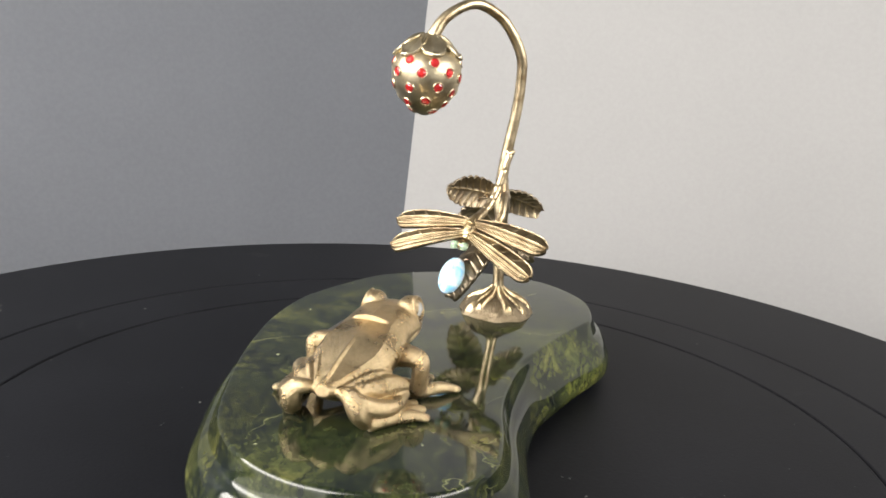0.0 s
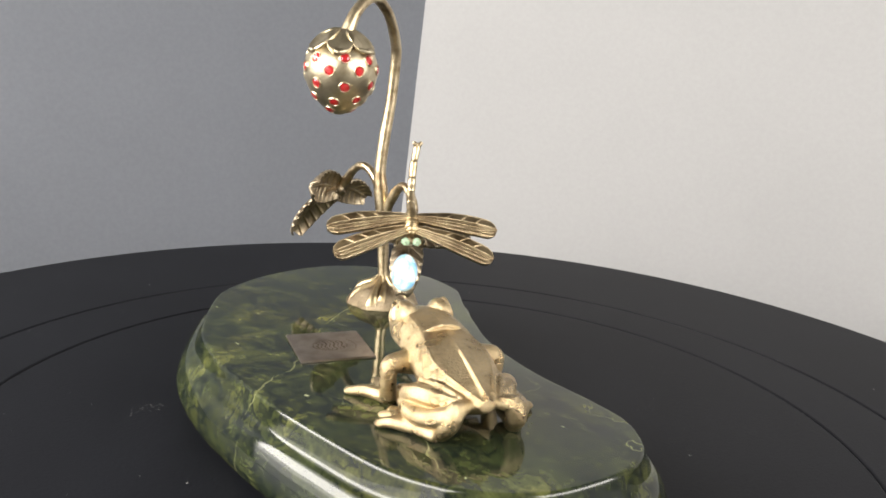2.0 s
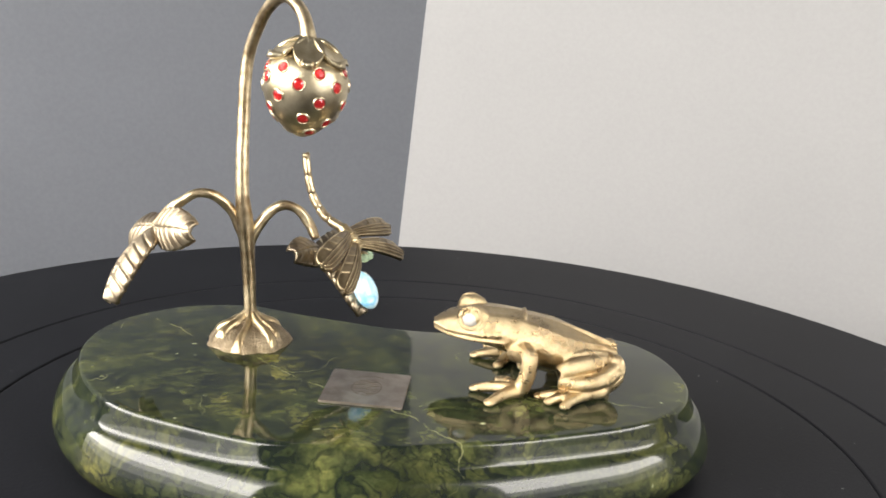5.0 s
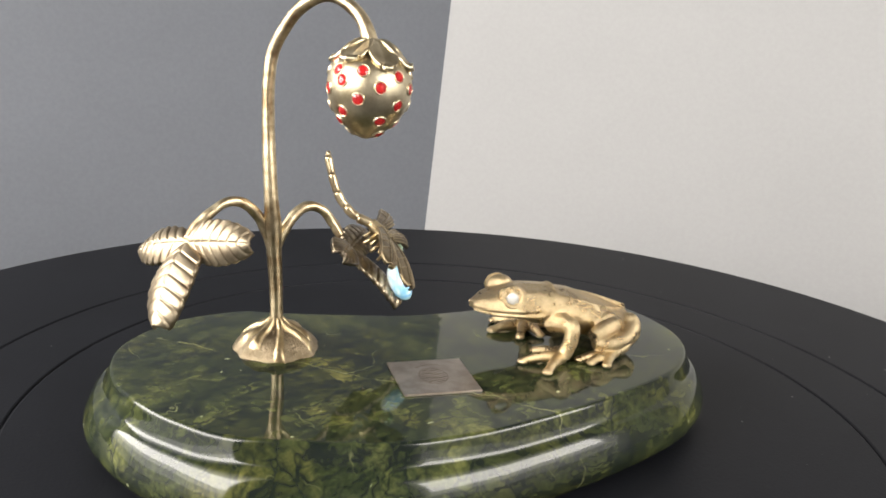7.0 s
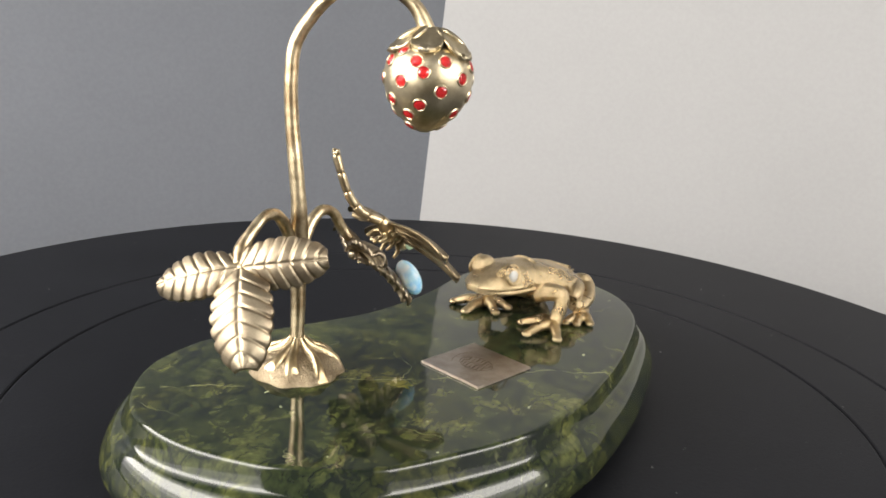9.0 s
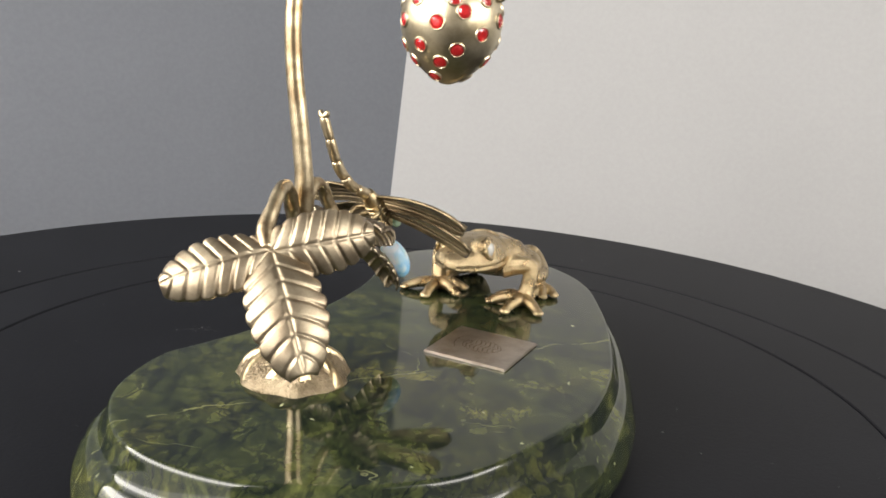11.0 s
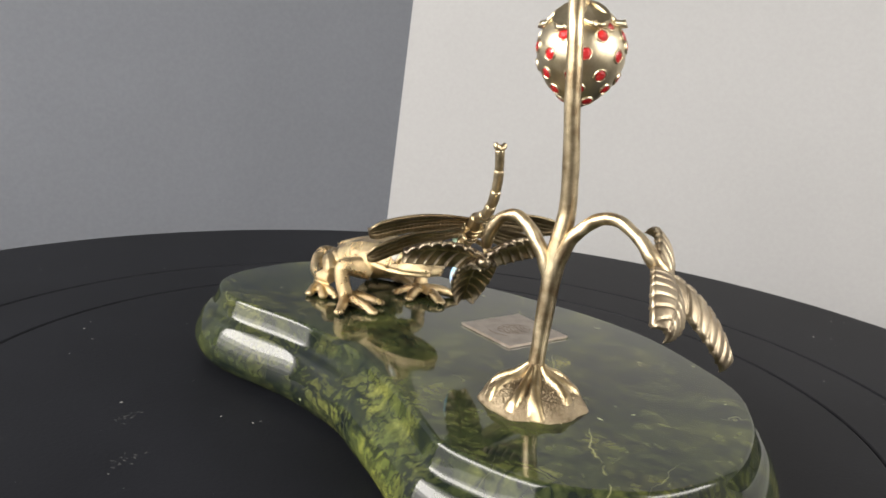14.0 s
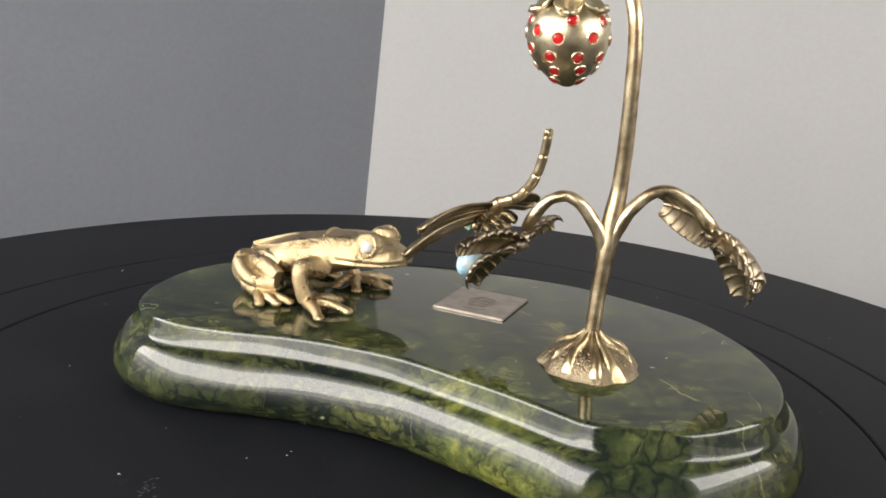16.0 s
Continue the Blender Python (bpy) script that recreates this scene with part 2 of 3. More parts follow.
def box(bm, size, at=(0, 0, 0), m=None):
    mat = (m or Matrix()) @ Matrix.Translation(at) @ Matrix.Diagonal((*size, 1))
    return bmesh.ops.create_cube(bm, size=1.0, matrix=mat)["verts"]


def lathe(bm, profile, segs=64, m=None):
    """Rings of (radius, height), closed at radius 0."""
    rings = []
    for r, z in profile:
        if r < 1e-7:
            rings.append([bm.verts.new((0, 0, z))])
        else:
            rings.append([bm.verts.new((r * math.cos(2 * math.pi * k / segs), r * math.sin(2 * math.pi * k / segs), z)) for k in range(segs)])
    for a, b in zip(rings, rings[1:]):
        for k in range(segs):
            j = (k + 1) % segs
            if len(a) == 1:
                bm.faces.new((a[0], b[k], b[j]))
            elif len(b) == 1:
                bm.faces.new((a[k], b[0], a[j]))
            else:
                bm.faces.new((a[k], b[k], b[j], a[j]))
    if m is not None:
        bmesh.ops.transform(bm, matrix=m, verts=[v for r in rings for v in r])
    bmesh.ops.recalc_face_normals(bm, faces=bm.faces)
    return [v for r in rings for v in r]


def spline(points, per=8, closed=False):
    """Catmull-Rom through vectors."""
    pts = [Vector(p) for p in points]
    n, out = len(pts), []
    for i in range(n if closed else n - 1):
        if closed:
            p0, p1, p2, p3 = pts[i - 1], pts[i], pts[(i + 1) % n], pts[(i + 2) % n]
        else:
            p1, p2 = pts[i], pts[i + 1]
            p0 = pts[i - 1] if i else p1 * 2 - p2
            p3 = pts[i + 2] if i + 2 < n else p2 * 2 - p1
        for k in range(per):
            t = k / per
            out.append(0.5 * (2 * p1 + (p2 - p0) * t + (2 * p0 - 5 * p1 + 4 * p2 - p3) * t * t + (3 * p1 - p0 - 3 * p2 + p3) * t ** 3))
    if not closed:
        out.append(pts[-1])
    return out


def tube(bm, points, radii, segs=16, per=8, wobble=0.0, seed=0):
    """A round rod along a smooth line, with a radius at each point and closed ends."""
    line = spline(points, per)
    rad = [v.x for v in spline([(r, 0, 0) for r in radii], per)]
    up = None
    rings = []
    for i, p in enumerate(line):
        d = (line[min(i + 1, len(line) - 1)] - line[max(i - 1, 0)]).normalized()
        if up is None:
            up = d.orthogonal().normalized()
        up = (up - d * up.dot(d)).normalized()
        side = d.cross(up)
        ring = []
        for k in range(segs):
            a = 2 * math.pi * k / segs
            w = 1 + wobble * noise.noise(Vector((math.cos(a) * 1.3, math.sin(a) * 1.3, i * 0.23 + seed)))
            ring.append(bm.verts.new(p + (up * math.cos(a) + side * math.sin(a)) * rad[i] * w))
        rings.append(ring)
    for a, b in zip(rings, rings[1:]):
        for k in range(segs):
            j = (k + 1) % segs
            bm.faces.new((a[k], a[j], b[j], b[k]))
    for ring, p in ((rings[0], line[0]), (rings[-1], line[-1])):
        c = bm.verts.new(p)
        for k in range(segs):
            bm.faces.new((ring[k], ring[(k + 1) % segs], c))
    bmesh.ops.recalc_face_normals(bm, faces=bm.faces)


def ball(bm, at, radii, m=None, segs=20):
    mat = (m or Matrix()) @ Matrix.Translation(at) @ Matrix.Diagonal((*radii, 1))
    bmesh.ops.create_uvsphere(bm, u_segments=segs, v_segments=segs // 2 + 2, radius=1.0, matrix=mat)


def frame_of(origin, x_axis, z_axis):
    """A matrix with its x along x_axis and z near z_axis."""
    x = Vector(x_axis).normalized()
    z = Vector(z_axis)
    z = (z - x * z.dot(x)).normalized()
    y = z.cross(x)
    m = Matrix((x, y, z)).transposed().to_4x4()
    m.translation = Vector(origin)
    return m


def blade(bm, base, tip, normal, half, shape, relief, thick, nu=56, nv=22, bend=0.0, cup=0.0, notch=0.0, teeth=7, ridge=None, ribs=None):
    """A leaf or wing: a relief sheet of some thickness from base to tip."""
    L = (Vector(tip) - Vector(base)).length
    m = frame_of(base, Vector(tip) - Vector(base), normal)
    tops, bots = [], []
    for i in range(nu + 1):
        u = i / nu
        rowt, rowb = [], []
        for j in range(nv + 1):
            v = 2 * j / nv - 1
            saw = 0.0
            if notch:
                ph = (u * teeth - 1.1 * abs(v) * (1 - 0.3 * u)) % 1.0
                saw = notch * (1.25 - 1.6 * abs(math.sin(math.pi * ph)) ** 0.55) * abs(v) ** 3
            w = half * shape(u, 1 if v > 0 else -1) * (1 - saw)
            z = bend * 4 * u * (1 - u) * L - cup * v * v * half
            h = relief(u, v)
            rowt.append(bm.verts.new(m @ Vector((u * L, v * w, z + h + thick / 2))))
            rowb.append(bm.verts.new(m @ Vector((u * L, v * w, z + h * (1.0 if ribs else 0.6) - thick / 2))))
        tops.append(rowt)
        bots.append(rowb)
    for i in range(nu):
        for j in range(nv):
            f = bm.faces.new((tops[i][j], tops[i + 1][j], tops[i + 1][j + 1], tops[i][j + 1]))
            if ridge and relief((i + 0.5) / nu, 2 * (j + 0.5) / nv - 1) > ridge:
                f.material_index = 1
            f = bm.faces.new((bots[i][j], bots[i][j + 1], bots[i + 1][j + 1], bots[i + 1][j]))
            if ribs and relief((i + 0.5) / nu, 2 * (j + 0.5) / nv - 1) < ribs:
                f.material_index = 1
        for j in (0, nv):
            bm.faces.new((tops[i][j], bots[i][j], bots[i + 1][j], tops[i + 1][j]))
    for i in (0, nu):
        for j in range(nv):
            bm.faces.new((tops[i][j], tops[i][j + 1], bots[i][j + 1], bots[i][j]))
    bmesh.ops.remove_doubles(bm, verts=bm.verts, dist=1e-6)
    bmesh.ops.recalc_face_normals(bm, faces=bm.faces)


# ---------------------------------------------------------------- the setting
def board(name, a, b, z0, z1, thick, mat, away):
    """An upright card from a to b in plan, its thickness turned away from the stage."""
    a, b, away = Vector((*a, 0)), Vector((*b, 0)), Vector((*away, 0)).normalized()
    bm = bmesh.new()
    lean = 0.0548
    vs = []
    for p in (a, b, b + away * thick, a + away * thick):
        vs.append([bm.verts.new(p + Vector((lean * z, 0, z))) for z in (z0, z1)])
    for k in range(4):
        bm.faces.new((vs[k][0], vs[(k + 1) % 4][0], vs[(k + 1) % 4][1], vs[k][1]))
    bm.faces.new([v[0] for v in vs])
    bm.faces.new([v[1] for v in vs])
    bmesh.ops.recalc_face_normals(bm, faces=bm.faces)
    return tagged(part(name, bm, mat, smooth=False), kind="structure")


SEAM = (-0.0260, 0.42)
tagged(board("backdrop_dark", SEAM, (-1.05, 0.085), -0.15, 0.62, 0.004, GREYWALL, (-0.3, 1)),
       "dark slate grey card wall behind the turntable", "backdrop")
tagged(board("backdrop_pale", SEAM, (0.80, 0.20), -0.15, 0.62, 0.004, PALEWALL, (0.3, 1)),
       "pale grey card wall behind the turntable", "backdrop")


def plain_wall(name, size, at, mat, label):
    bm = bmesh.new()
    box(bm, size, at)
    return tagged(part(name, bm, mat, smooth=False), label, kind="structure")


plain_wall("table_top", (2.4, 2.4, 0.02), (0, 0, -0.16), TABLEM, "dark table top under the turntable")
plain_wall("wall_south", (2.4, 0.03, 1.7), (0, -1.2, 0.70), ROOMM, "plain grey room wall")
plain_wall("wall_north", (2.4, 0.03, 1.7), (0, 1.2, 0.70), ROOMM, "plain grey room wall")
plain_wall("wall_east", (0.03, 2.4, 1.7), (1.2, 0, 0.70), ROOMM, "plain grey room wall")
plain_wall("wall_west", (0.03, 2.4, 1.7), (-1.2, 0, 0.70), ROOMM, "plain grey room wall")
plain_wall("ceiling", (2.4, 2.4, 0.03), (0, 0, 1.56), ROOMM, "plain grey ceiling")


# ---------------------------------------------------------------- turntable
def make_turntable():
    thing = tagged(new("turntable"), "black rubber turntable platter with fine rings and dust", "turntable")
    R = 0.2064
    prof = [(0.0, 0.0)]
    for r in (0.1195, 0.1435):
        prof += [(r - 0.0008, 0.0), (r - 0.0004, -0.0002), (r - 0.0002, -0.0006), (r + 0.0002, -0.0006), (r + 0.0004, -0.0002), (r + 0.0008, 0.0)]
    prof += [(R - 0.0018, 0.0), (R - 0.0006, -0.0004), (R, -0.0016), (R, -0.018), (R - 0.002, -0.020), (0, -0.020)]
    bm = bmesh.new()
    lathe(bm, prof, 160)
    platter = part("platter", bm, RUBBER, thing)
    platter.data.set_sharp_from_angle(angle=radians(8))
    bm = bmesh.new()
    lathe(bm, [(0, -0.02), (0.05, -0.02), (0.03, -0.035), (0.028, -0.12), (0.10, -0.140), (0.105, -0.150), (0, -0.150)], 64)
    part("foot", bm, RUBBER, thing)
    bm = bmesh.new()
    rnd = random.Random(5)
    for k in range(280):
        r, a = R * 0.985 * math.sqrt(rnd.random()), rnd.random() * 6.283
        s = 0.00012 + 0.00035 * rnd.random() ** 4
        at = Vector((r * math.cos(a), r * math.sin(a), 0.00005))
        n = 5
        vs = [bm.verts.new(at + Vector((s * rnd.uniform(0.5, 1.3) * math.cos(6.283 * j / n), s * rnd.uniform(0.5, 1.3) * math.sin(6.283 * j / n), 0))) for j in range(n)]
        top = bm.verts.new(at + Vector((0, 0, s * 0.5)))
        for j in range(n):
            bm.faces.new((vs[j], vs[(j + 1) % n], top))
    tagged(part("dust", bm, DUST, thing, "pale dust specks", False), kind="stuff")
    bm = bmesh.new()
    for cx, cy, n, spread in ((0.0685, -0.026, 22, 0.0024), (-0.082, 0.168, 60, 0.0030), (-0.054, 0.051, 34, 0.0024), (-0.112, 0.054, 8, 0.0010), (0.054, -0.044, 24, 0.0022)):
        for k in range(n):
            s = rnd.uniform(0.00008, 0.00028)
            at = Vector((cx + rnd.gauss(0, spread), cy + rnd.gauss(0, spread * 0.6), 0.00004))
            m = Matrix.Translation(at) @ Matrix.Rotation(rnd.random() * 6.28, 4, "Z") @ Matrix.Diagonal((s * 2.2, s * 0.7, s * 0.25, 1))
            bmesh.ops.create_icosphere(bm, subdivisions=1, radius=1.0, matrix=m)
    tagged(part("lint", bm, LINTM, thing, "grey lint smudges", False), kind="stuff")
    return thing


# ---------------------------------------------------------------- stone base
TOP = 0.0207
OUTLINE_A = [(0.0492, 0.0411), (0.0508, 0.0480), (0.0510, 0.0602), (0.0472, 0.0707), (0.0396, 0.0808), (0.0295, 0.0865), (0.0175, 0.0888),
             (0.0030, 0.0873), (-0.0082, 0.0836), (-0.0200, 0.0767), (-0.0317, 0.0620), (-0.0399, 0.0487), (-0.0441, 0.0364), (-0.0467, 0.0234),
             (-0.0476, 0.0110), (-0.0480, -0.0040), (-0.0471, -0.0210), (-0.0443, -0.0412), (-0.0365, -0.0561), (-0.0254, -0.0649), (-0.0113, -0.0684),
             (0.0002, -0.0679), (0.0091, -0.0636), (0.0158, -0.0540), (0.0179, -0.0416), (0.0185, -0.0260), (0.0208, -0.0126), (0.0252, 0.0020),
             (0.0327, 0.0157), (0.0399, 0.0277), (0.0492, 0.0411)]


def make_stone_base():
    thing = tagged(new("stone_base"), "polished green veined serpentine plinth, kidney shaped, on the turntable", "plinth")
    line = [p.xy for p in spline([(x, y, 0) for x, y in OUTLINE_A], 6)][:-1]
    n = len(line)
    nrm = []
    for i in range(n):
        d = (line[(i + 1) % n] - line[i - 1]).normalized()
        nrm.append(Vector((d.y, -d.x)))
    area = sum(line[i - 1].x * line[i].y - line[i].x * line[i - 1].y for i in range(n))
    if area < 0:
        nrm = [-v for v in nrm]
    # outward offset and height, from the top edge down to the foot
    prof = [(v.x, v.z) for v in spline([(-0.0012, 0, 0.0202), (-0.0006, 0, 0.0201), (-0.0001, 0, 0.0196), (0.0002, 0, 0.0188), (0.0006, 0, 0.0176), (0.0011, 0, 0.0163),
            (0.0016, 0, 0.0153), (0.0023, 0, 0.01465), (0.0032, 0, 0.0141), (0.0041, 0, 0.0131), (0.0050, 0, 0.0116), (0.0059, 0, 0.0096),
            (0.0065, 0, 0.0076), (0.0065, 0, 0.0054), (0.0056, 0, 0.0032), (0.0041, 0, 0.0013), (0.0018, 0, 0.0)], 3)]
    cut = 22
    for name, tier in (("top_tier", prof[:cut + 1]), ("bulged_foot", prof[cut:])):
        bm = bmesh.new()
        rings = [[bm.verts.new((line[i].x + nrm[i].x * o, line[i].y + nrm[i].y * o, z * TOP / 0.0202)) for i in range(n)] for o, z in tier]
        for a, b in zip(rings, rings[1:]):
            for k in range(n):
                j = (k + 1) % n
                bm.faces.new((a[k], b[k], b[j], a[j]))
        bm.faces.new(rings[0])
        bm.faces.new(rings[-1])
        bmesh.ops.recalc_face_normals(bm, faces=bm.faces)
        ob = part(name, bm, STONE, thing)
        ob.data.set_sharp_from_angle(angle=radians(22))
    return thing


# ---------------------------------------------------------------- name plate
def make_name_plate():
    m = frame_of((-0.0169, 0.0198, TOP), (0.343, 0.939, 0), (0, 0, 1))
    thing = tagged(new("name_plate"), "small square tarnished metal plate with an engraved mark", "plate")
    bm = bmesh.new()
    box(bm, (0.0200, 0.0200, 0.0006), (0, 0, 0.0003), m)
    bmesh.ops.bevel(bm, geom=bm.edges[:], offset=0.00022, segments=2, affect="EDGES")
    part("sheet", bm, PLATEM, thing, smooth=False)
    bm = bmesh.new()

    def stroke(points, r):
        tube(bm, [m @ Vector((x, y, 0.00050)) for x, y in points], [r] * len(points), 6, 3)

    # an oval of engraved strokes
    stroke([(0.0036 * math.cos(k * 0.5236), 0.0046 * math.sin(k * 0.5236)) for k in range(13)], 0.00013)
    for k in range(7):
        y = -0.0033 + 0.0011 * k
        w = 0.0031 * math.sqrt(1 - (y / 0.0046) ** 2)
        stroke([(-w, y - 0.0002), (-w * 0.3, y + 0.0004), (w * 0.3, y - 0.0003), (w, y + 0.0003)], 0.00014 if k % 2 else 0.00018)
    stroke([(-0.0034, -0.0062), (-0.0010, -0.0068), (0.0018, -0.0062), (0.0036, -0.0052)], 0.00014)
    part("engraving", bm, PLATED, thing, "dark engraved mark")
    return thing


# ---------------------------------------------------------------- strawberry plant
def leaf_shape(u, side):
    return max(0.0, math.sin(math.pi * min(1.0, 0.09 + 0.88 * u ** 0.92))) ** 0.50 * (0.90 + 0.14 * u) + 0.02


def leaf_relief(u, v):
    """Pillowed fields between engraved veins and an engraved midrib."""
    ph = (u * 7 - 1.1 * abs(v) * (1 - 0.3 * u)) % 1.0
    pillow = min(1.0, 1.9 * abs(math.sin(math.pi * ph))) ** 0.8
    slope = 0.25 * (0.5 - ph)
    mid = 1 - math.exp(-(v / 0.055) ** 2)
    return 0.00052 * (pillow + slope) * mid * (0.55 + 0.45 * abs(v)) + 0.00012


def make_leaf(plant, joint, tips, normal, mat, label):
    bm = bmesh.new()
    ball(bm, Vector(joint) - Vector(normal).normalized() * 0.0007, (0.0017, 0.0017, 0.0015))
    leaf = part("trefoil_leaf", bm, mat, plant, label)
    for tip, half, own in tips:
        bm = bmesh.new()
        blade(bm, joint, tip, own or normal, half, leaf_shape, leaf_relief, 0.0010, 112, 40, bend=0.09, cup=0.36, notch=0.085, ribs=0.00030)
        part("leaflet", bm, [mat, DARKM], leaf)
    return leaf


BERRY = Vector((-0.0060, 0.0355, 0.0914))


def berry_radius(z):
    """Radius of the berry at a height above its centre."""
    if z > 0.0014:
        return 0.0097 * max(0.0, 1 - ((z - 0.0014) / 0.0084) ** 2.4) ** 0.5 + 0.0001
    return 0.0097 * (1 - min(1.0, (0.0014 - z) / 0.0122) ** 2.0) ** 0.72 + 0.0001


# red stones on the berry: degrees round it, millimetres above its centre
STONES = [(70, 6.7), (240, 5.4), (137, 5.1), (285, 5.1), (98, 4.7), (2, 4.7), (190, 4.6), (53, 4.5), (109, 2.5), (311, 2.5), (264, 2.3),
          (217, 1.9), (163, 1.8), (31, 0.7), (343, 0.7), (80, 0.3), (134, -1.2), (293, -1.5), (194, -1.9), (243, -2.1), (329, -3.4), (12, -3.7),
          (106, -4.4), (56, -3.8), (273, -5.6), (173, -5.8), (82, -6.7), (23, -6.6), (225, -6.5), (329, -6.8), (306, -9.0), (202, -9.1), (55, -9.3)]


def make_plant():
    plant = tagged(new("strawberry_plant"), "brass strawberry plant with hanging fruit and two trefoil leaves", "plant ornament")
    # stem with its hook
    bm = bmesh.new()
    tube(bm, [(0.0200, 0.0455, 0.0255), (0.0200, 0.0456, 0.0300), (0.0197, 0.0460, 0.0380), (0.0195, 0.0467, 0.0475), (0.0189, 0.0474, 0.0550), (0.0186, 0.0481, 0.0620),
              (0.0197, 0.0482, 0.0720), (0.0211, 0.0479, 0.0820), (0.0217, 0.0475, 0.0915), (0.0210, 0.0465, 0.0990), (0.0165, 0.0440, 0.1068), (0.0117, 0.0418, 0.1108),
              (0.0070, 0.0396, 0.1124), (0.0026, 0.0375, 0.1111), (-0.0022, 0.0356, 0.1074), (-0.0053, 0.0348, 0.1018)],
         [0.0024, 0.0017, 0.0018, 0.0020, 0.0022, 0.0018, 0.0017, 0.0016, 0.00155, 0.00155, 0.0015, 0.0015, 0.0015, 0.0015, 0.0016, 0.0020], 18, 10, 0.04, 1)
    part("stem", bm, BRASS, plant)
    for name, pts, rad in (
            ("leaf_stalk", [(0.0198, 0.0469, 0.0460), (0.0199, 0.0481, 0.0515), (0.0201, 0.0507, 0.0570), (0.0197, 0.0552, 0.0612), (0.0196, 0.0597, 0.0617),
                            (0.0197, 0.0642, 0.0590), (0.0199, 0.0672, 0.0560), (0.0189, 0.0697, 0.0532)], [0.0010, 0.0015, 0.0014, 0.0013, 0.0012, 0.0013, 0.0016, 0.0014]),
            ("leaf_stalk", [(0.0199, 0.0463, 0.0460), (0.0198, 0.0447, 0.0515), (0.0197, 0.0409, 0.0568), (0.0192, 0.0372, 0.0590),
                            (0.0186, 0.0332, 0.0577), (0.0180, 0.0304, 0.0540), (0.0162, 0.0287, 0.0505)], [0.0010, 0.0015, 0.0014, 0.0013, 0.0012, 0.0014, 0.0012])):
        bm = bmesh.new()
        tube(bm, pts, rad, 14, 8, 0.15, len(pts))
        part(name, bm, BRASS, plant)
    # domed root cap with root strands
    bm = bmesh.new()
    foot = Vector((0.0200, 0.0456, TOP))

    def cap_height(t):
        return 0.0053 * (1 - t ** 2.1) ** 0.84 + 0.0022 * max(0.0, 1 - t * 2.6) ** 2

    rnd = random.Random(9)
    strands = [(2 * math.pi * (k + rnd.uniform(-0.22, 0.22)) / 9, rnd.uniform(0.19, 0.29), rnd.choice((0.88, 0.98, 1.06, 1.1))) for k in range(9)]

    def strand_at(a, t):
        """How far a raised root strand stands out at this angle and distance."""
        best = 0.0
        for mid, wide, end in strands:
            d = (a - mid - 0.10 * math.sin(3 * t + mid * 5) + math.pi) % (2 * math.pi) - math.pi
            w = wide * (0.85 + 1.0 * math.exp(-(t / 0.25) ** 2)) * (1 - 0.30 * t)
            best = max(best, max(0.0, 1 - (d / w) ** 2) ** 0.6 * (1.0 if t < end - 0.12 else max(0.0, (end - t) / 0.12)))
        return best

    segs, rings = 264, []
    for h in range(49):
        t = h / 48
        ring = []
        for k in range(segs):
            a = 2 * math.pi * k / segs
            r = (0.0014 + 0.0099 * t) * (1 + (0.030 * math.sin(a * 7 + 1) + 0.02 * math.sin(a * 11)) * t)
            up = strand_at(a, t)
            stip = 0.00030 * noise.noise(Vector((math.cos(a) * r * 2300, math.sin(a) * r * 2300, 3))) * (1 - up)
            z = 0.0006 * (1 - t ** 8) + cap_height(t) * (1 - 0.10 * (1 - up)) + 0.0010 * up * (1 - t ** 14) + stip * min(1, 3 * t) * (1 - t ** 10)
            ring.append(bm.verts.new(foot + Vector((r * math.cos(a), r * math.sin(a), max(0.0, z)))))
        rings.append(ring)
    rings.append([bm.verts.new(v.co * 1.0 - Vector((0, 0, v.co.z - TOP))) for v in rings[-1]])
    for h, (a, b) in enumerate(zip(rings, rings[1:])):
        for k in range(segs):
            f = bm.faces.new((a[k], b[k], b[(k + 1) % segs], a[(k + 1) % segs]))
            f.material_index = 1 if strand_at(2 * math.pi * (k + 0.5) / segs, min(1.0, (h + 0.5) / 48)) > 0.3 else 0
    bm.faces.new(rings[0])
    bm.faces.new(rings[-1])
    bmesh.ops.recalc_face_normals(bm, faces=bm.faces)
    part("root_cap", bm, [STIPPLE, DARKM], plant, "domed brass root cap with raised roots and stippled ground")
    # leaves
    make_leaf(plant, (0.0181, 0.0697, 0.0530), [((0.0087, 0.0813, 0.0365), 0.0066, None), ((0.0346, 0.0763, 0.0473), 0.0052, (0.05, 0.80, 0.48)), ((0.0024, 0.0611, 0.0558), 0.0056, (-0.40, 0.88, 0.26))],
              (-0.19, 0.76, 0.62), LEAFM, "pale brass leaf with ribbed toothed leaflets")
    J2 = Vector((0.0150, 0.0275, 0.0470))
    tip_m, tip_a, tip_b = Vector((0.0044, 0.0167, 0.0331)), Vector((0.0270, 0.0145, 0.0478)), Vector((0.0030, 0.0360, 0.0500))
    m2 = tip_m - J2
    n2 = (tip_a - tip_b).cross(m2).normalized()
    if n2.z < 0:
        n2 = -n2
    leaf2 = make_leaf(plant, J2, [(tip_m, 0.0047, None), (tip_a, 0.0048, None), (tip_b, 0.0048, None)], n2, BLACKENED, "darkened brass leaf under the dragonfly")
    bm = bmesh.new()
    ball(bm, J2 - n2 * 0.0010, (0.0011, 0.0011, 0.0011))
    part("rivet", bm, BRASS, leaf2)
    mo = frame_of((0.0049, 0.0168, 0.0393), (-0.33, -0.37, -0.87), n2)
    bm = bmesh.new()
    ball(bm, (0, 0, 0), (0.0053, 0.0036, 0.0028), mo, 32)
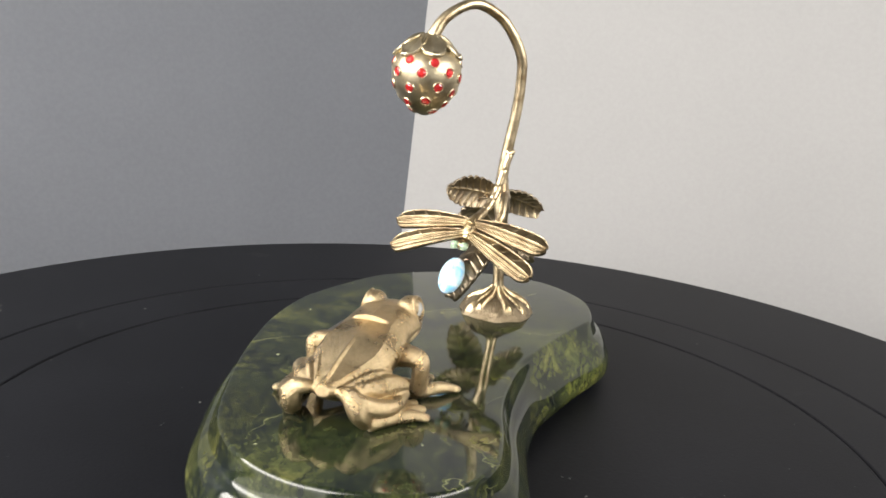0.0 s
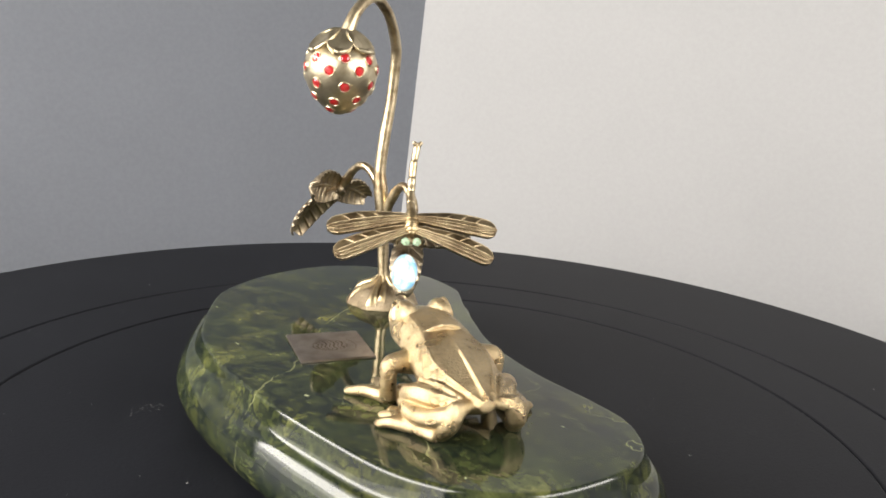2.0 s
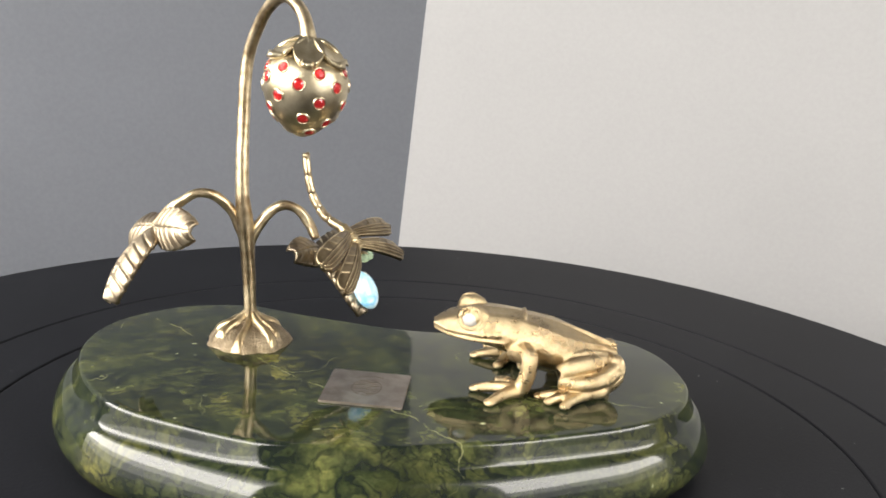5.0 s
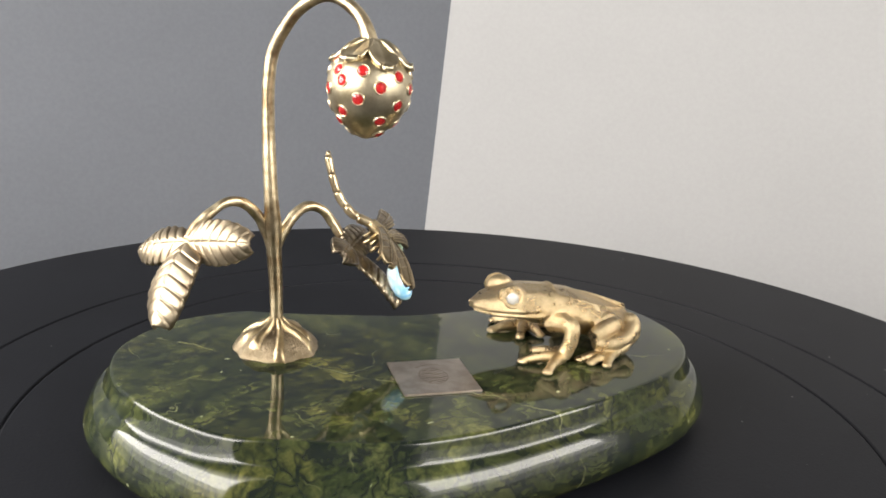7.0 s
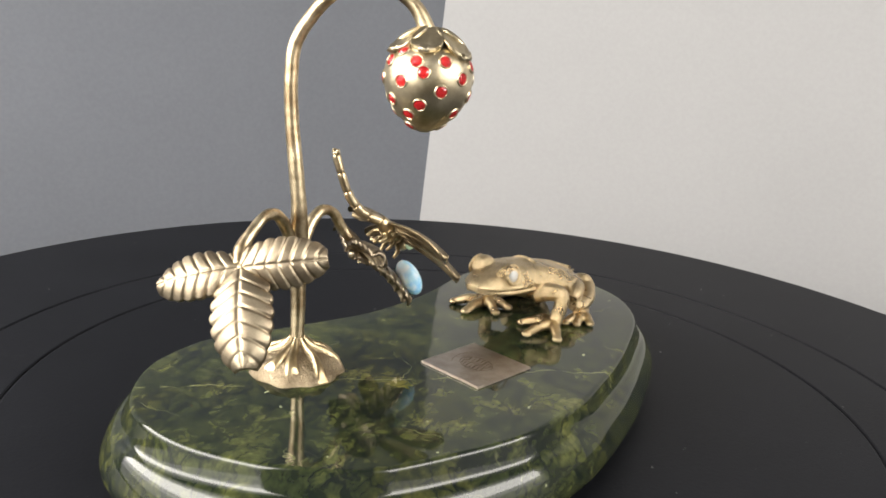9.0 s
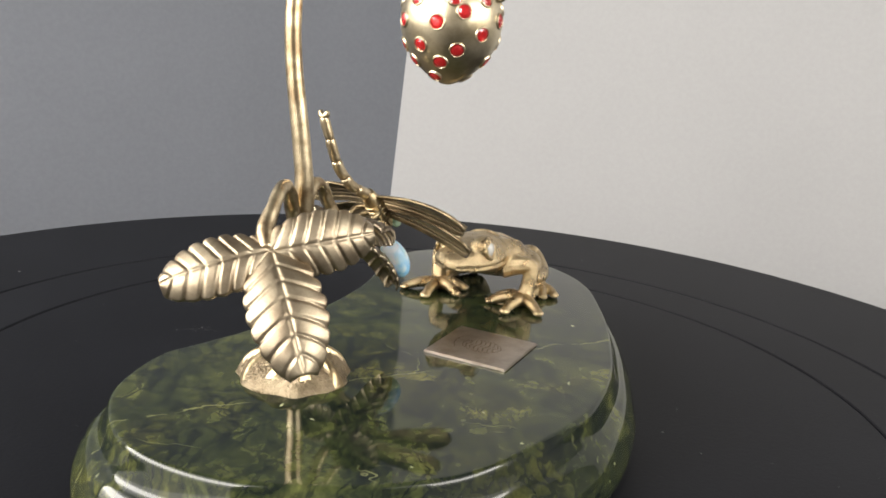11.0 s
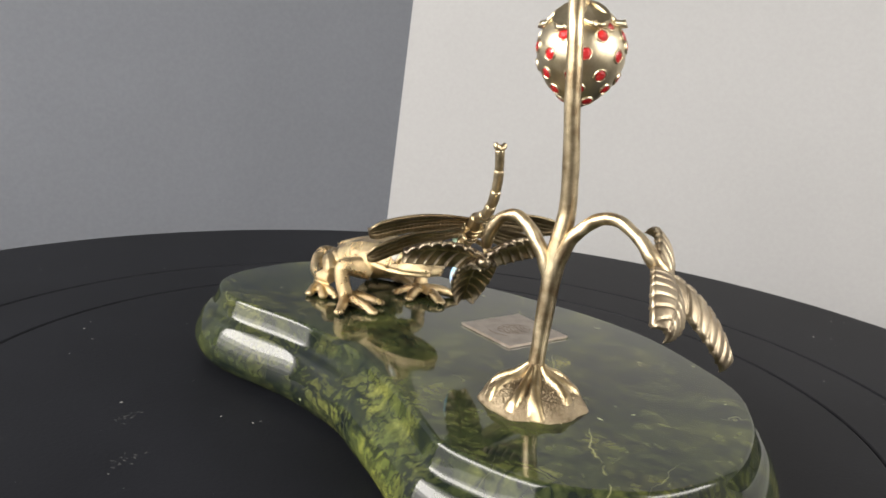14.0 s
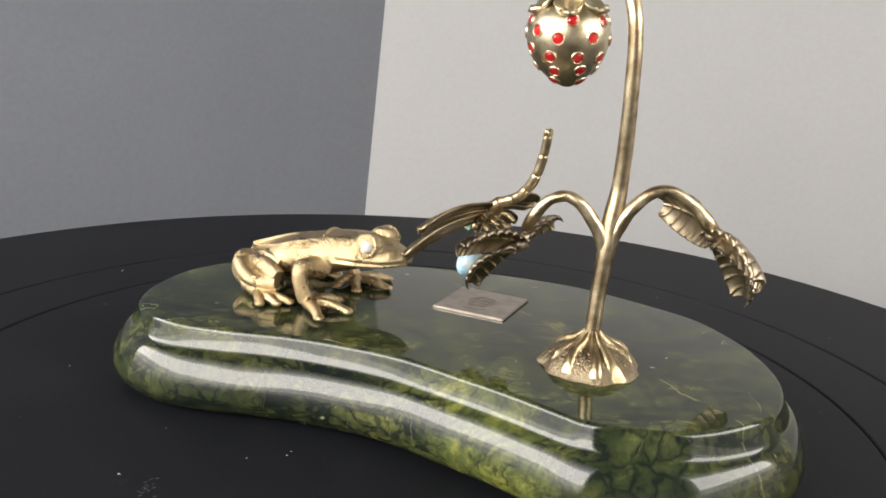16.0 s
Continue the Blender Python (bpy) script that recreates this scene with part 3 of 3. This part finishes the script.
    part("opal", bm, OPAL, leaf2, "milky blue oval opal cabochon")
    bm = bmesh.new()
    lathe(bm, [(0, -0.0016), (0.0022, -0.0014), (0.0030, -0.0010), (0.0033, -0.0003), (0.0030, -0.0002)], 24, mo @ Matrix.Diagonal((1.45, 1, 1, 1)))
    part("bezel", bm, DARKM, leaf2)
    # fruit
    bm = bmesh.new()
    tilt = Matrix.Translation(BERRY) @ Matrix.Rotation(radians(4), 4, "X")
    lathe(bm, [(0, -0.0107)] + [(berry_radius(z), z) for z in [-0.0106 + 0.0203 * (k / 40) for k in range(41)]] + [(0, 0.0098)], 72, tilt)
    berry = part("strawberry", bm, BERRYM, plant, "polished brass strawberry set with red stones")
    # faceted stones sunk in thin round settings
    bm = bmesh.new()
    lathe(bm, [(0, 0.00038), (0.00070, 0.00036), (0.00128, 0.00004), (0.00128, -0.0004), (0, -0.0008)], 9)
    gm = bpy.data.meshes.new("red_stone")
    bm.to_mesh(gm)
    bm.free()
    gm.materials.append(RED)
    bm = bmesh.new()
    lathe(bm, [(0.00120, -0.0004), (0.00126, 0.00016), (0.00140, 0.00024), (0.00154, 0.00016), (0.00162, -0.0004)], 22)
    sm = bpy.data.meshes.new("setting")
    bm.to_mesh(sm)
    bm.free()
    sm.materials.append(BERRYM)
    sm.shade_smooth()
    for k, (deg, high) in enumerate(STONES):
        a, z = radians(deg), high * 0.001
        r = berry_radius(z)
        slope = (berry_radius(z + 0.0004) - berry_radius(z - 0.0004)) / 0.0008
        nrm = Vector((math.cos(a), math.sin(a), -slope)).normalized()
        at = Vector((r * math.cos(a), r * math.sin(a), z))
        pm = tilt @ frame_of(at, nrm.orthogonal(), nrm) @ Matrix.Rotation(k * 1.7, 4, "Z")
        for name, data in (("red_stone", gm), ("setting", sm)):
            ob = new(name, data)
            ob.parent = berry
            ob.matrix_local = pm
    # calyx: a collar round the stem's end and six cupped sepals with curled tips
    cap = tilt @ Matrix.Translation((0, 0, -0.0012))
    bm = bmesh.new()
    lathe(bm, [(0, 0.0136), (0.0019, 0.0132), (0.0027, 0.0122), (0.0040, 0.0112), (0.0052, 0.0098), (0.0040, 0.0086), (0, 0.0086)], 32, cap)
    part("calyx", bm, BERRYM, berry)
    for k, deg in enumerate((-4, 50, 106, 172, 228, 286)):
        a = radians(deg)
        line = spline([(0.0014, 0, 0.0128), (0.0034, 0, 0.0118), (0.0056, 0, 0.0101), (0.0074, 0, 0.0083), (0.0086 + 0.0003 * (k % 2), 0, 0.0074 + 0.0005 * (k % 3)),
                       (0.0096, 0, 0.0077 + 0.0005 * (k % 3))], 6)
        half = [v.x for v in spline([(0.0011, 0, 0), (0.0025, 0, 0), (0.0035, 0, 0), (0.0031, 0, 0), (0.0019, 0, 0), (0.0009, 0, 0)], 6)]
        turn = cap @ Matrix.Rotation(a, 4, "Z")
        bm = bmesh.new()
        rows, nv = [], 14
        for i, p in enumerate(line):
            d = (line[min(i + 1, len(line) - 1)] - line[max(i - 1, 0)]).normalized()
            out = Vector((-d.z, 0, d.x))
            top, low = [], []
            for j in range(nv + 1):
                v = 2 * j / nv - 1
                rise = 0.0011 * (abs(v) ** 2.2) * math.sin(math.pi * min(1.0, i / len(line) + 0.12)) - 0.00018 * math.exp(-(v / 0.12) ** 2)
                wrap = p.x * (1 - math.cos(v * half[i] / max(p.x, 0.003)))
                q = Vector((p.x - wrap, v * half[i], p.z)) + out * rise
                thin = 0.0004 + 0.0005 * (i / len(line)) ** 3
                top.append(bm.verts.new(turn @ (q + out * thin)))
                low.append(bm.verts.new(turn @ (q - out * thin)))
            rows.append(top + low[::-1])
        n = len(rows[0])
        for ra, rb in zip(rows, rows[1:]):
            for j in range(n):
                bm.faces.new((ra[j], ra[(j + 1) % n], rb[(j + 1) % n], rb[j]))
        bm.faces.new(rows[0])
        bm.faces.new(rows[-1])
        bmesh.ops.recalc_face_normals(bm, faces=bm.faces)
        part("sepal", bm, BERRYM, berry)
    return plant


# ---------------------------------------------------------------- dragonfly
def wing_shape(u, side):
    return (0.34 + 0.66 * math.sin(math.pi * min(1.0, u * 0.62 + 0.05)) ** 1.3) * min(1.0, math.sqrt(max(0.0, 1 - max(0.0, (u - 0.86) / 0.142) ** 2)) + 0.02)


def wing_relief(u, v):
    lines = 0.0
    for c in (-0.93, -0.60, -0.28, 0.10):
        lines = max(lines, math.exp(-((v - c) / 0.06) ** 2))
    lines *= 0.80 + 0.20 * math.cos(u * 170)
    ladder = 0.30 * (0.5 + 0.5 * math.cos(u * 150)) if -0.93 < v < -0.28 else 0.0
    hook = max(math.exp(-((u - c - 0.10 * (v - 0.1)) / 0.012) ** 2) for c in (0.38, 0.55, 0.72)) if v > 0.1 else 0.0
    rim = math.exp(-((v - 0.96) / 0.06) ** 2)
    return 0.00050 * max(lines, 0.6 * ladder, 0.5 * hook, 0.6 * rim)


def make_dragonfly():
    thing = tagged(new("dragonfly"), "dark brass dragonfly with veined wings resting on a leaf", "dragonfly")
    b = Vector((-0.0036, -0.0048, -0.0067)).normalized()
    root = Vector((0.0101, 0.0215, 0.0533))
    # thorax and head
    bm = bmesh.new()
    tube(bm, [root - b * 0.0025, root, root + b * 0.0028, root + b * 0.0055], [0.0014, 0.0019, 0.0020, 0.0012], 14, 6)
    for k in range(4):
        p = root + b * (0.0008 + 0.0013 * k)
        fm = frame_of(p, b, (0, 0, 1))
        tube(bm, [fm @ Vector((0, 0.0021 * math.cos(j * 0.7854), 0.0021 * math.sin(j * 0.7854))) for j in range(9)], [0.00028] * 9, 6, 3)
    part("thorax", bm, DARKM, thing)
    head = root + b * 0.0078
    bm = bmesh.new()
    ball(bm, head - b * 0.0006, (0.0017, 0.0017, 0.0015))
    part("head", bm, DARKM, thing)
    side = Vector((0.84, -0.54, 0)).normalized()
    for s in (-1, 1):
        bm = bmesh.new()
        fm = frame_of(head + side * 0.0015 * s + Vector((-0.0006, -0.0008, 0.0006)), side, (-0.4, -0.5, 0.6))
        lathe(bm, [(0, 0.0011), (0.0007, 0.0009), (0.0013, 0.0), (0.0009, -0.0009), (0, -0.0011)], 10, fm)
        part("eye", bm, GREEN, thing, "pale green crystal eye", False)
    # wings
    up = b.cross(side)
    if up.dot(Vector((-0.5, -0.6, 0.6))) < 0:
        up = -up
    for tip, at in (((-0.0117, 0.0312, 0.0511), root), ((0.0288, 0.0060, 0.0512), root),
                    ((-0.0129, 0.0257, 0.0449), root + b * 0.0034), ((0.0248, 0.0025, 0.0442), root + b * 0.0034)):
        bm = bmesh.new()
        tip = Vector(tip)
        span = tip - at
        fm = frame_of(at, span, up)
        flip = 1 if (fm.to_3x3() @ Vector((0, 1, 0))).dot(b) < 0 else -1
        blade(bm, at + up * 0.0009, tip, up, 0.0030, wing_shape, lambda u, v: wing_relief(u, v * flip), 0.00060, 130, 44, bend=0.06, cup=0.30, ridge=0.00022)
        part("wing", bm, [WINGM, BRASS], thing)
    # bent legs down to the leaf
    for k in range(3):
        for s in (-1, 1):
            p0 = root + b * (0.0010 + 0.0020 * k) + side * 0.0012 * s - up * 0.0010
            p2 = p0 + side * 0.0022 * s - up * 0.0036 + b * 0.0010 * (k - 1)
            p1 = p0.lerp(p2, 0.5) + side * 0.0011 * s + up * 0.0004
            bm = bmesh.new()
            tube(bm, [p0, p1, p2], [0.00055, 0.00060, 0.00042], 8, 5)
            part("leg", bm, DARKM, thing)
    # jointed tail
    line = spline([root - b * 0.0018, (0.0137, 0.0267, 0.0570), (0.0162, 0.0297, 0.0615), (0.0177, 0.0311, 0.0668), (0.0192, 0.0317, 0.0719)], 8)
    cuts = [0, 6, 12, 18, 25, len(line) - 1]
    for k, (i, j) in enumerate(zip(cuts, cuts[1:])):
        bm = bmesh.new()
        seg = line[i:j + 1]
        r = 0.00125 - 0.00006 * k
        tube(bm, [seg[0], seg[0].lerp(seg[-1], 0.15), seg[len(seg) // 2], seg[0].lerp(seg[-1], 0.85), seg[-1]], [r * 0.82, r, r * 1.02, r * 1.04, r * 0.9], 12, 4)
        part("tail_segment", bm, BRASS, thing)
    bm = bmesh.new()
    for s in (-1, 1):
        tube(bm, [line[-1], line[-1] + side * 0.0008 * s + Vector((0, 0, 0.0006)), line[-1] + side * 0.0011 * s + Vector((0, 0, 0.0013))], [0.0008, 0.0007, 0.0004], 8, 4)
    part("tail_tip", bm, BRASS, thing)
    return thing


# ---------------------------------------------------------------- frog
def make_frog():
    bm = bmesh.new()
    mm = 0.001

    def egg(at, radii, rx=0):
        m = Matrix.Translation(Vector(at) * mm) @ Matrix.Rotation(radians(rx), 4, "X") @ Matrix.Diagonal((*(r * mm for r in radii), 1))
        bmesh.ops.create_uvsphere(bm, u_segments=28, v_segments=18, radius=1.0, matrix=m)

    def limb(pts, radii, per=6):
        tube(bm, [Vector(p) * mm for p in pts], [r * mm for r in radii], 12, per)

    # trunk and head, nose to rump: y, half width, half width of the roof, ridge, roof edge, widest height, underside
    cuts = [(26.2, 1.3, 0.7, 14.5, 14.3, 13.6, 12.8), (25.4, 3.0, 1.9, 15.2, 14.9, 13.6, 12.2), (22.8, 5.4, 3.6, 16.6, 16.1, 13.7, 11.7), (19, 7.1, 4.4, 18.1, 17.4, 13.7, 11.1),
            (15, 8.0, 5.0, 18.8, 18.1, 13.5, 10.2), (10, 8.2, 5.2, 18.9, 18.0, 13.0, 8.6), (5, 8.4, 5.2, 18.6, 17.4, 12.2, 6.8), (3.6, 8.5, 5.3, 18.4, 17.1, 12.0, 6.3),
            (2.7, 8.6, 5.4, 17.6, 16.8, 11.8, 5.9), (-4, 9.4, 6.8, 16.7, 15.3, 10.4, 4.0), (-9, 9.0, 6.4, 15.2, 13.8, 9.4, 3.4), (-14, 7.0, 4.6, 13.3, 12.1, 8.8, 4.0),
            (-18.5, 4.2, 2.6, 11.4, 10.6, 8.6, 6.0), (-21.4, 1.7, 1.0, 10.3, 9.9, 8.9, 7.8)]
    rings = []
    for y, w, wf, zt, zf, zm, zb in cuts:
        half = spline([(0, 0, zt), (wf * 0.5, 0, zt * 0.45 + zf * 0.55 + 0.1), (wf, 0, zf), (w * 0.94, 0, (zf + zm) / 2), (w, 0, zm), (w * 0.84, 0, zm * 0.45 + zb * 0.55), (w * 0.45, 0, zb * 0.92 + zm * 0.08), (0, 0, zb)], 3)
        ring = [(p.x, p.z) for p in half] + [(-p.x, p.z) for p in half[-2:0:-1]]
        rings.append([bm.verts.new((x * mm, y * mm, z * mm)) for x, z in ring])
    n = len(rings[0])
    for ra, rb in zip(rings, rings[1:]):
        for k in range(n):
            bm.faces.new((ra[k], rb[k], rb[(k + 1) % n], ra[(k + 1) % n]))
    bm.faces.new(rings[0])
    bm.faces.new(rings[-1])
    bmesh.ops.recalc_face_normals(bm, faces=bm.faces)
    for s in (-1, 1):
        egg((4.5 * s, 16.6, 17.2), (2.9, 4.0, 3.1))
        # folds along the back, lips
        limb([(5.0 * s, 3.4, 16.9), (6.6 * s, -4, 15.3), (6.0 * s, -10, 13.3), (2.0 * s, -20.5, 10.9)], [0.2, 0.28, 0.28, 0.2])
        limb([(8.0 * s, 8, 11.9), (7.6 * s, 15, 12.2), (5.5 * s, 21.6, 12.5), (1.4 * s, 25.9, 12.8)], [0.5, 0.62, 0.62, 0.55])
        limb([(8.0 * s, 9, 13.7), (7.7 * s, 15, 13.7), (5.5 * s, 21.8, 13.8), (1.4 * s, 26.1, 13.9)], [0.5, 0.75, 0.75, 0.6])
        # fore leg, its four splayed fingers with rounded tips
        limb([(6.0 * s, 4.6, 9.6), (9.8 * s, 3.0, 10.4), (13.2 * s, 2.0, 10.2), (13.4 * s, 2.2, 6.4), (12.7 * s, 3.4, 2.0)], [3.2, 2.7, 2.2, 2.05, 2.1])
        egg((12.4 * s, 5.0, 1.5), (2.5, 2.9, 1.2))
        for tx, ty in ((19.4, 11.2), (11.4, 14.8), (5.0, 8.6), (5.4, 2.0)):
            limb([(12.6 * s, 3.9, 1.6), (12.6 * s + (tx - 12.6) * 0.55 * s, 3.9 + (ty - 3.9) * 0.55, 1.9), (tx * s, ty, 0.9)], [1.8, 1.5, 1.1])
            egg((tx * s, ty, 0.9), (1.45, 1.5, 0.9))
        # hind leg: thigh along the flank, shank folded under it, high heel behind, long foot forward
        limb([(3.2 * s, -19.0, 8.6), (7.4 * s, -14.6, 8.4), (10.4 * s, -9.6, 8.0), (11.9 * s, -5.4, 6.6)], [1.5, 2.3, 2.5, 2.0])
        limb([(4.2 * s, -18.2, 9.8), (7.4 * s, -12.4, 10.8), (9.4 * s, -6.4, 9.8)], [0.7, 0.95, 0.7])
        limb([(12.3 * s, -5.6, 5.0), (12.6 * s, -11.0, 4.6), (10.8 * s, -16.4, 5.4), (7.6 * s, -20.2, 7.2)], [1.7, 1.9, 2.1, 2.4])
        limb([(2.8 * s, -19.2, 8.8), (6.4 * s, -20.3, 8.4), (8.0 * s, -20.0, 5.2), (8.6 * s, -17.2, 2.1)], [1.1, 2.2, 2.3, 1.9])
        limb([(9.0 * s, -17.2, 1.9), (12.2 * s, -12.6, 1.8), (14.1 * s, -9.0, 1.4)], [1.9, 1.6, 1.4])
        for tx, ty in ((18.2, -7.0), (16.0, -3.4), (13.2, -1.2)):
            limb([(13.2 * s, -10.8, 1.5), (13.2 * s + (tx - 13.2) * 0.6 * s, -10.8 + (ty + 10.8) * 0.6, 1.6), (tx * s, ty, 0.9)], [1.6, 1.35, 1.05])
            egg((tx * s, ty, 0.9), (1.3, 1.4, 0.9))
    limb([(0, 3.0, 17.2), (0, -8, 15.3), (0, -21.4, 10.9)], [0.42, 0.5, 0.42])
    limb([(-4.2, 3.4, 17.5), (-2.2, 3.2, 18.1), (0, 3.1, 18.3), (2.2, 3.2, 18.1), (4.2, 3.4, 17.5)], [0.25, 0.45, 0.5, 0.45, 0.25])
    raw = bpy.data.meshes.new("frog_raw")
    bm.to_mesh(raw)
    bm.free()
    tmp = new("frog_raw", raw)
    rem = tmp.modifiers.new("skin", "REMESH")
    rem.mode, rem.voxel_size = "VOXEL", 0.00022
    smo = tmp.modifiers.new("soft", "SMOOTH")
    smo.factor, smo.iterations = 0.5, 3
    dg = bpy.context.evaluated_depsgraph_get()
    dg.update()
    me = bpy.data.meshes.new_from_object(tmp.evaluated_get(dg))
    bpy.data.objects.remove(tmp)
    bm = bmesh.new()
    bm.from_mesh(me)
    for f in bm.faces:
        f.material_index = 0
    # fine beads on the neck and flanks
    bm.normal_update()
    for v in bm.verts:
        p = v.co / mm
        neck = max(0.0, min(1.0, (abs(p.x) - 4.8) / 1.5)) * max(0.0, min(1.0, (p.z - 8.5) / 2)) * max(0.0, min(1.0, (9 - p.y) / 2, (p.y + 9) / 6)) * (1 if abs(p.x) < 9.9 else 0)
        if neck > 0:
            v.co += v.normal * 0.00017 * neck * (noise.noise(v.co * 2700) + 0.6 * noise.noise(v.co * 4600))
    for s in (-1, 1):
        at = Vector((7.1 * s, 17.1, 17.5)) * mm
        fm = frame_of(at, (0, 1, 0), (s, 0.18, 0.30))
        tube(bm, [fm @ Vector((0.0027 * math.cos(k * 0.7854), 0.0027 * math.sin(k * 0.7854), -0.0005)) for k in range(9)], [0.00055] * 9, 8, 3)
        n1 = len(bm.faces)
        lathe(bm, [(0, 0.0005), (0.0010, 0.0004), (0.0021, -0.0003), (0.0021, -0.0016), (0, -0.0016)], 8, fm)
        bm.faces.ensure_lookup_table()
        for f in bm.faces[n1:]:
            f.material_index = 1
    m = frame_of((-0.0148, -0.0243, TOP), (0.951, -0.308, 0), (0, 0, 1))
    bmesh.ops.transform(bm, matrix=m, verts=bm.verts)
    ob = part("frog", bm, [FROGM, CLEAR])
    bpy.data.meshes.remove(me)
    return tagged(ob, "golden cast bronze frog figurine sitting on the stone plinth", "frog figurine")


turntable = make_turntable()
stone_base = make_stone_base()
name_plate = make_name_plate()
strawberry_plant = make_plant()
dragonfly = make_dragonfly()
frog = make_frog()

# the platter's turn, in degrees, with all that stands on it
TURNS = [
    (0.0, 0.00), (0.5, 8.69), (1.0, 20.04), (1.5, 31.97), (2.0, 41.65), (2.5, 53.57), (3.0, 65.11), (3.5, 76.65), (4.0, 90.14), (4.2, 93.92), (6.3, 123.07), (6.5, 125.34), (7.0, 128.42), (7.5, 134.44), (8.0, 140.65), (8.5, 150.33), (9.0, 157.13), (9.2, 160.53), (11.3, 174.57), (11.5, 176.21), (12.0, 191.21), (12.5, 201.83), (13.0, 212.39), (13.5, 222.41), (14.0, 235.05), (14.5, 244.50), (15.0, 256.97), (15.5, 262.63), (16.0, 263.26),
]


def motions():
    for thing in (turntable, stone_base, name_plate, strawberry_plant, dragonfly, frog):
        walk(thing, [(t, pose(0, 0, 0, 0, 0, a)) for t, a in TURNS])


motions()
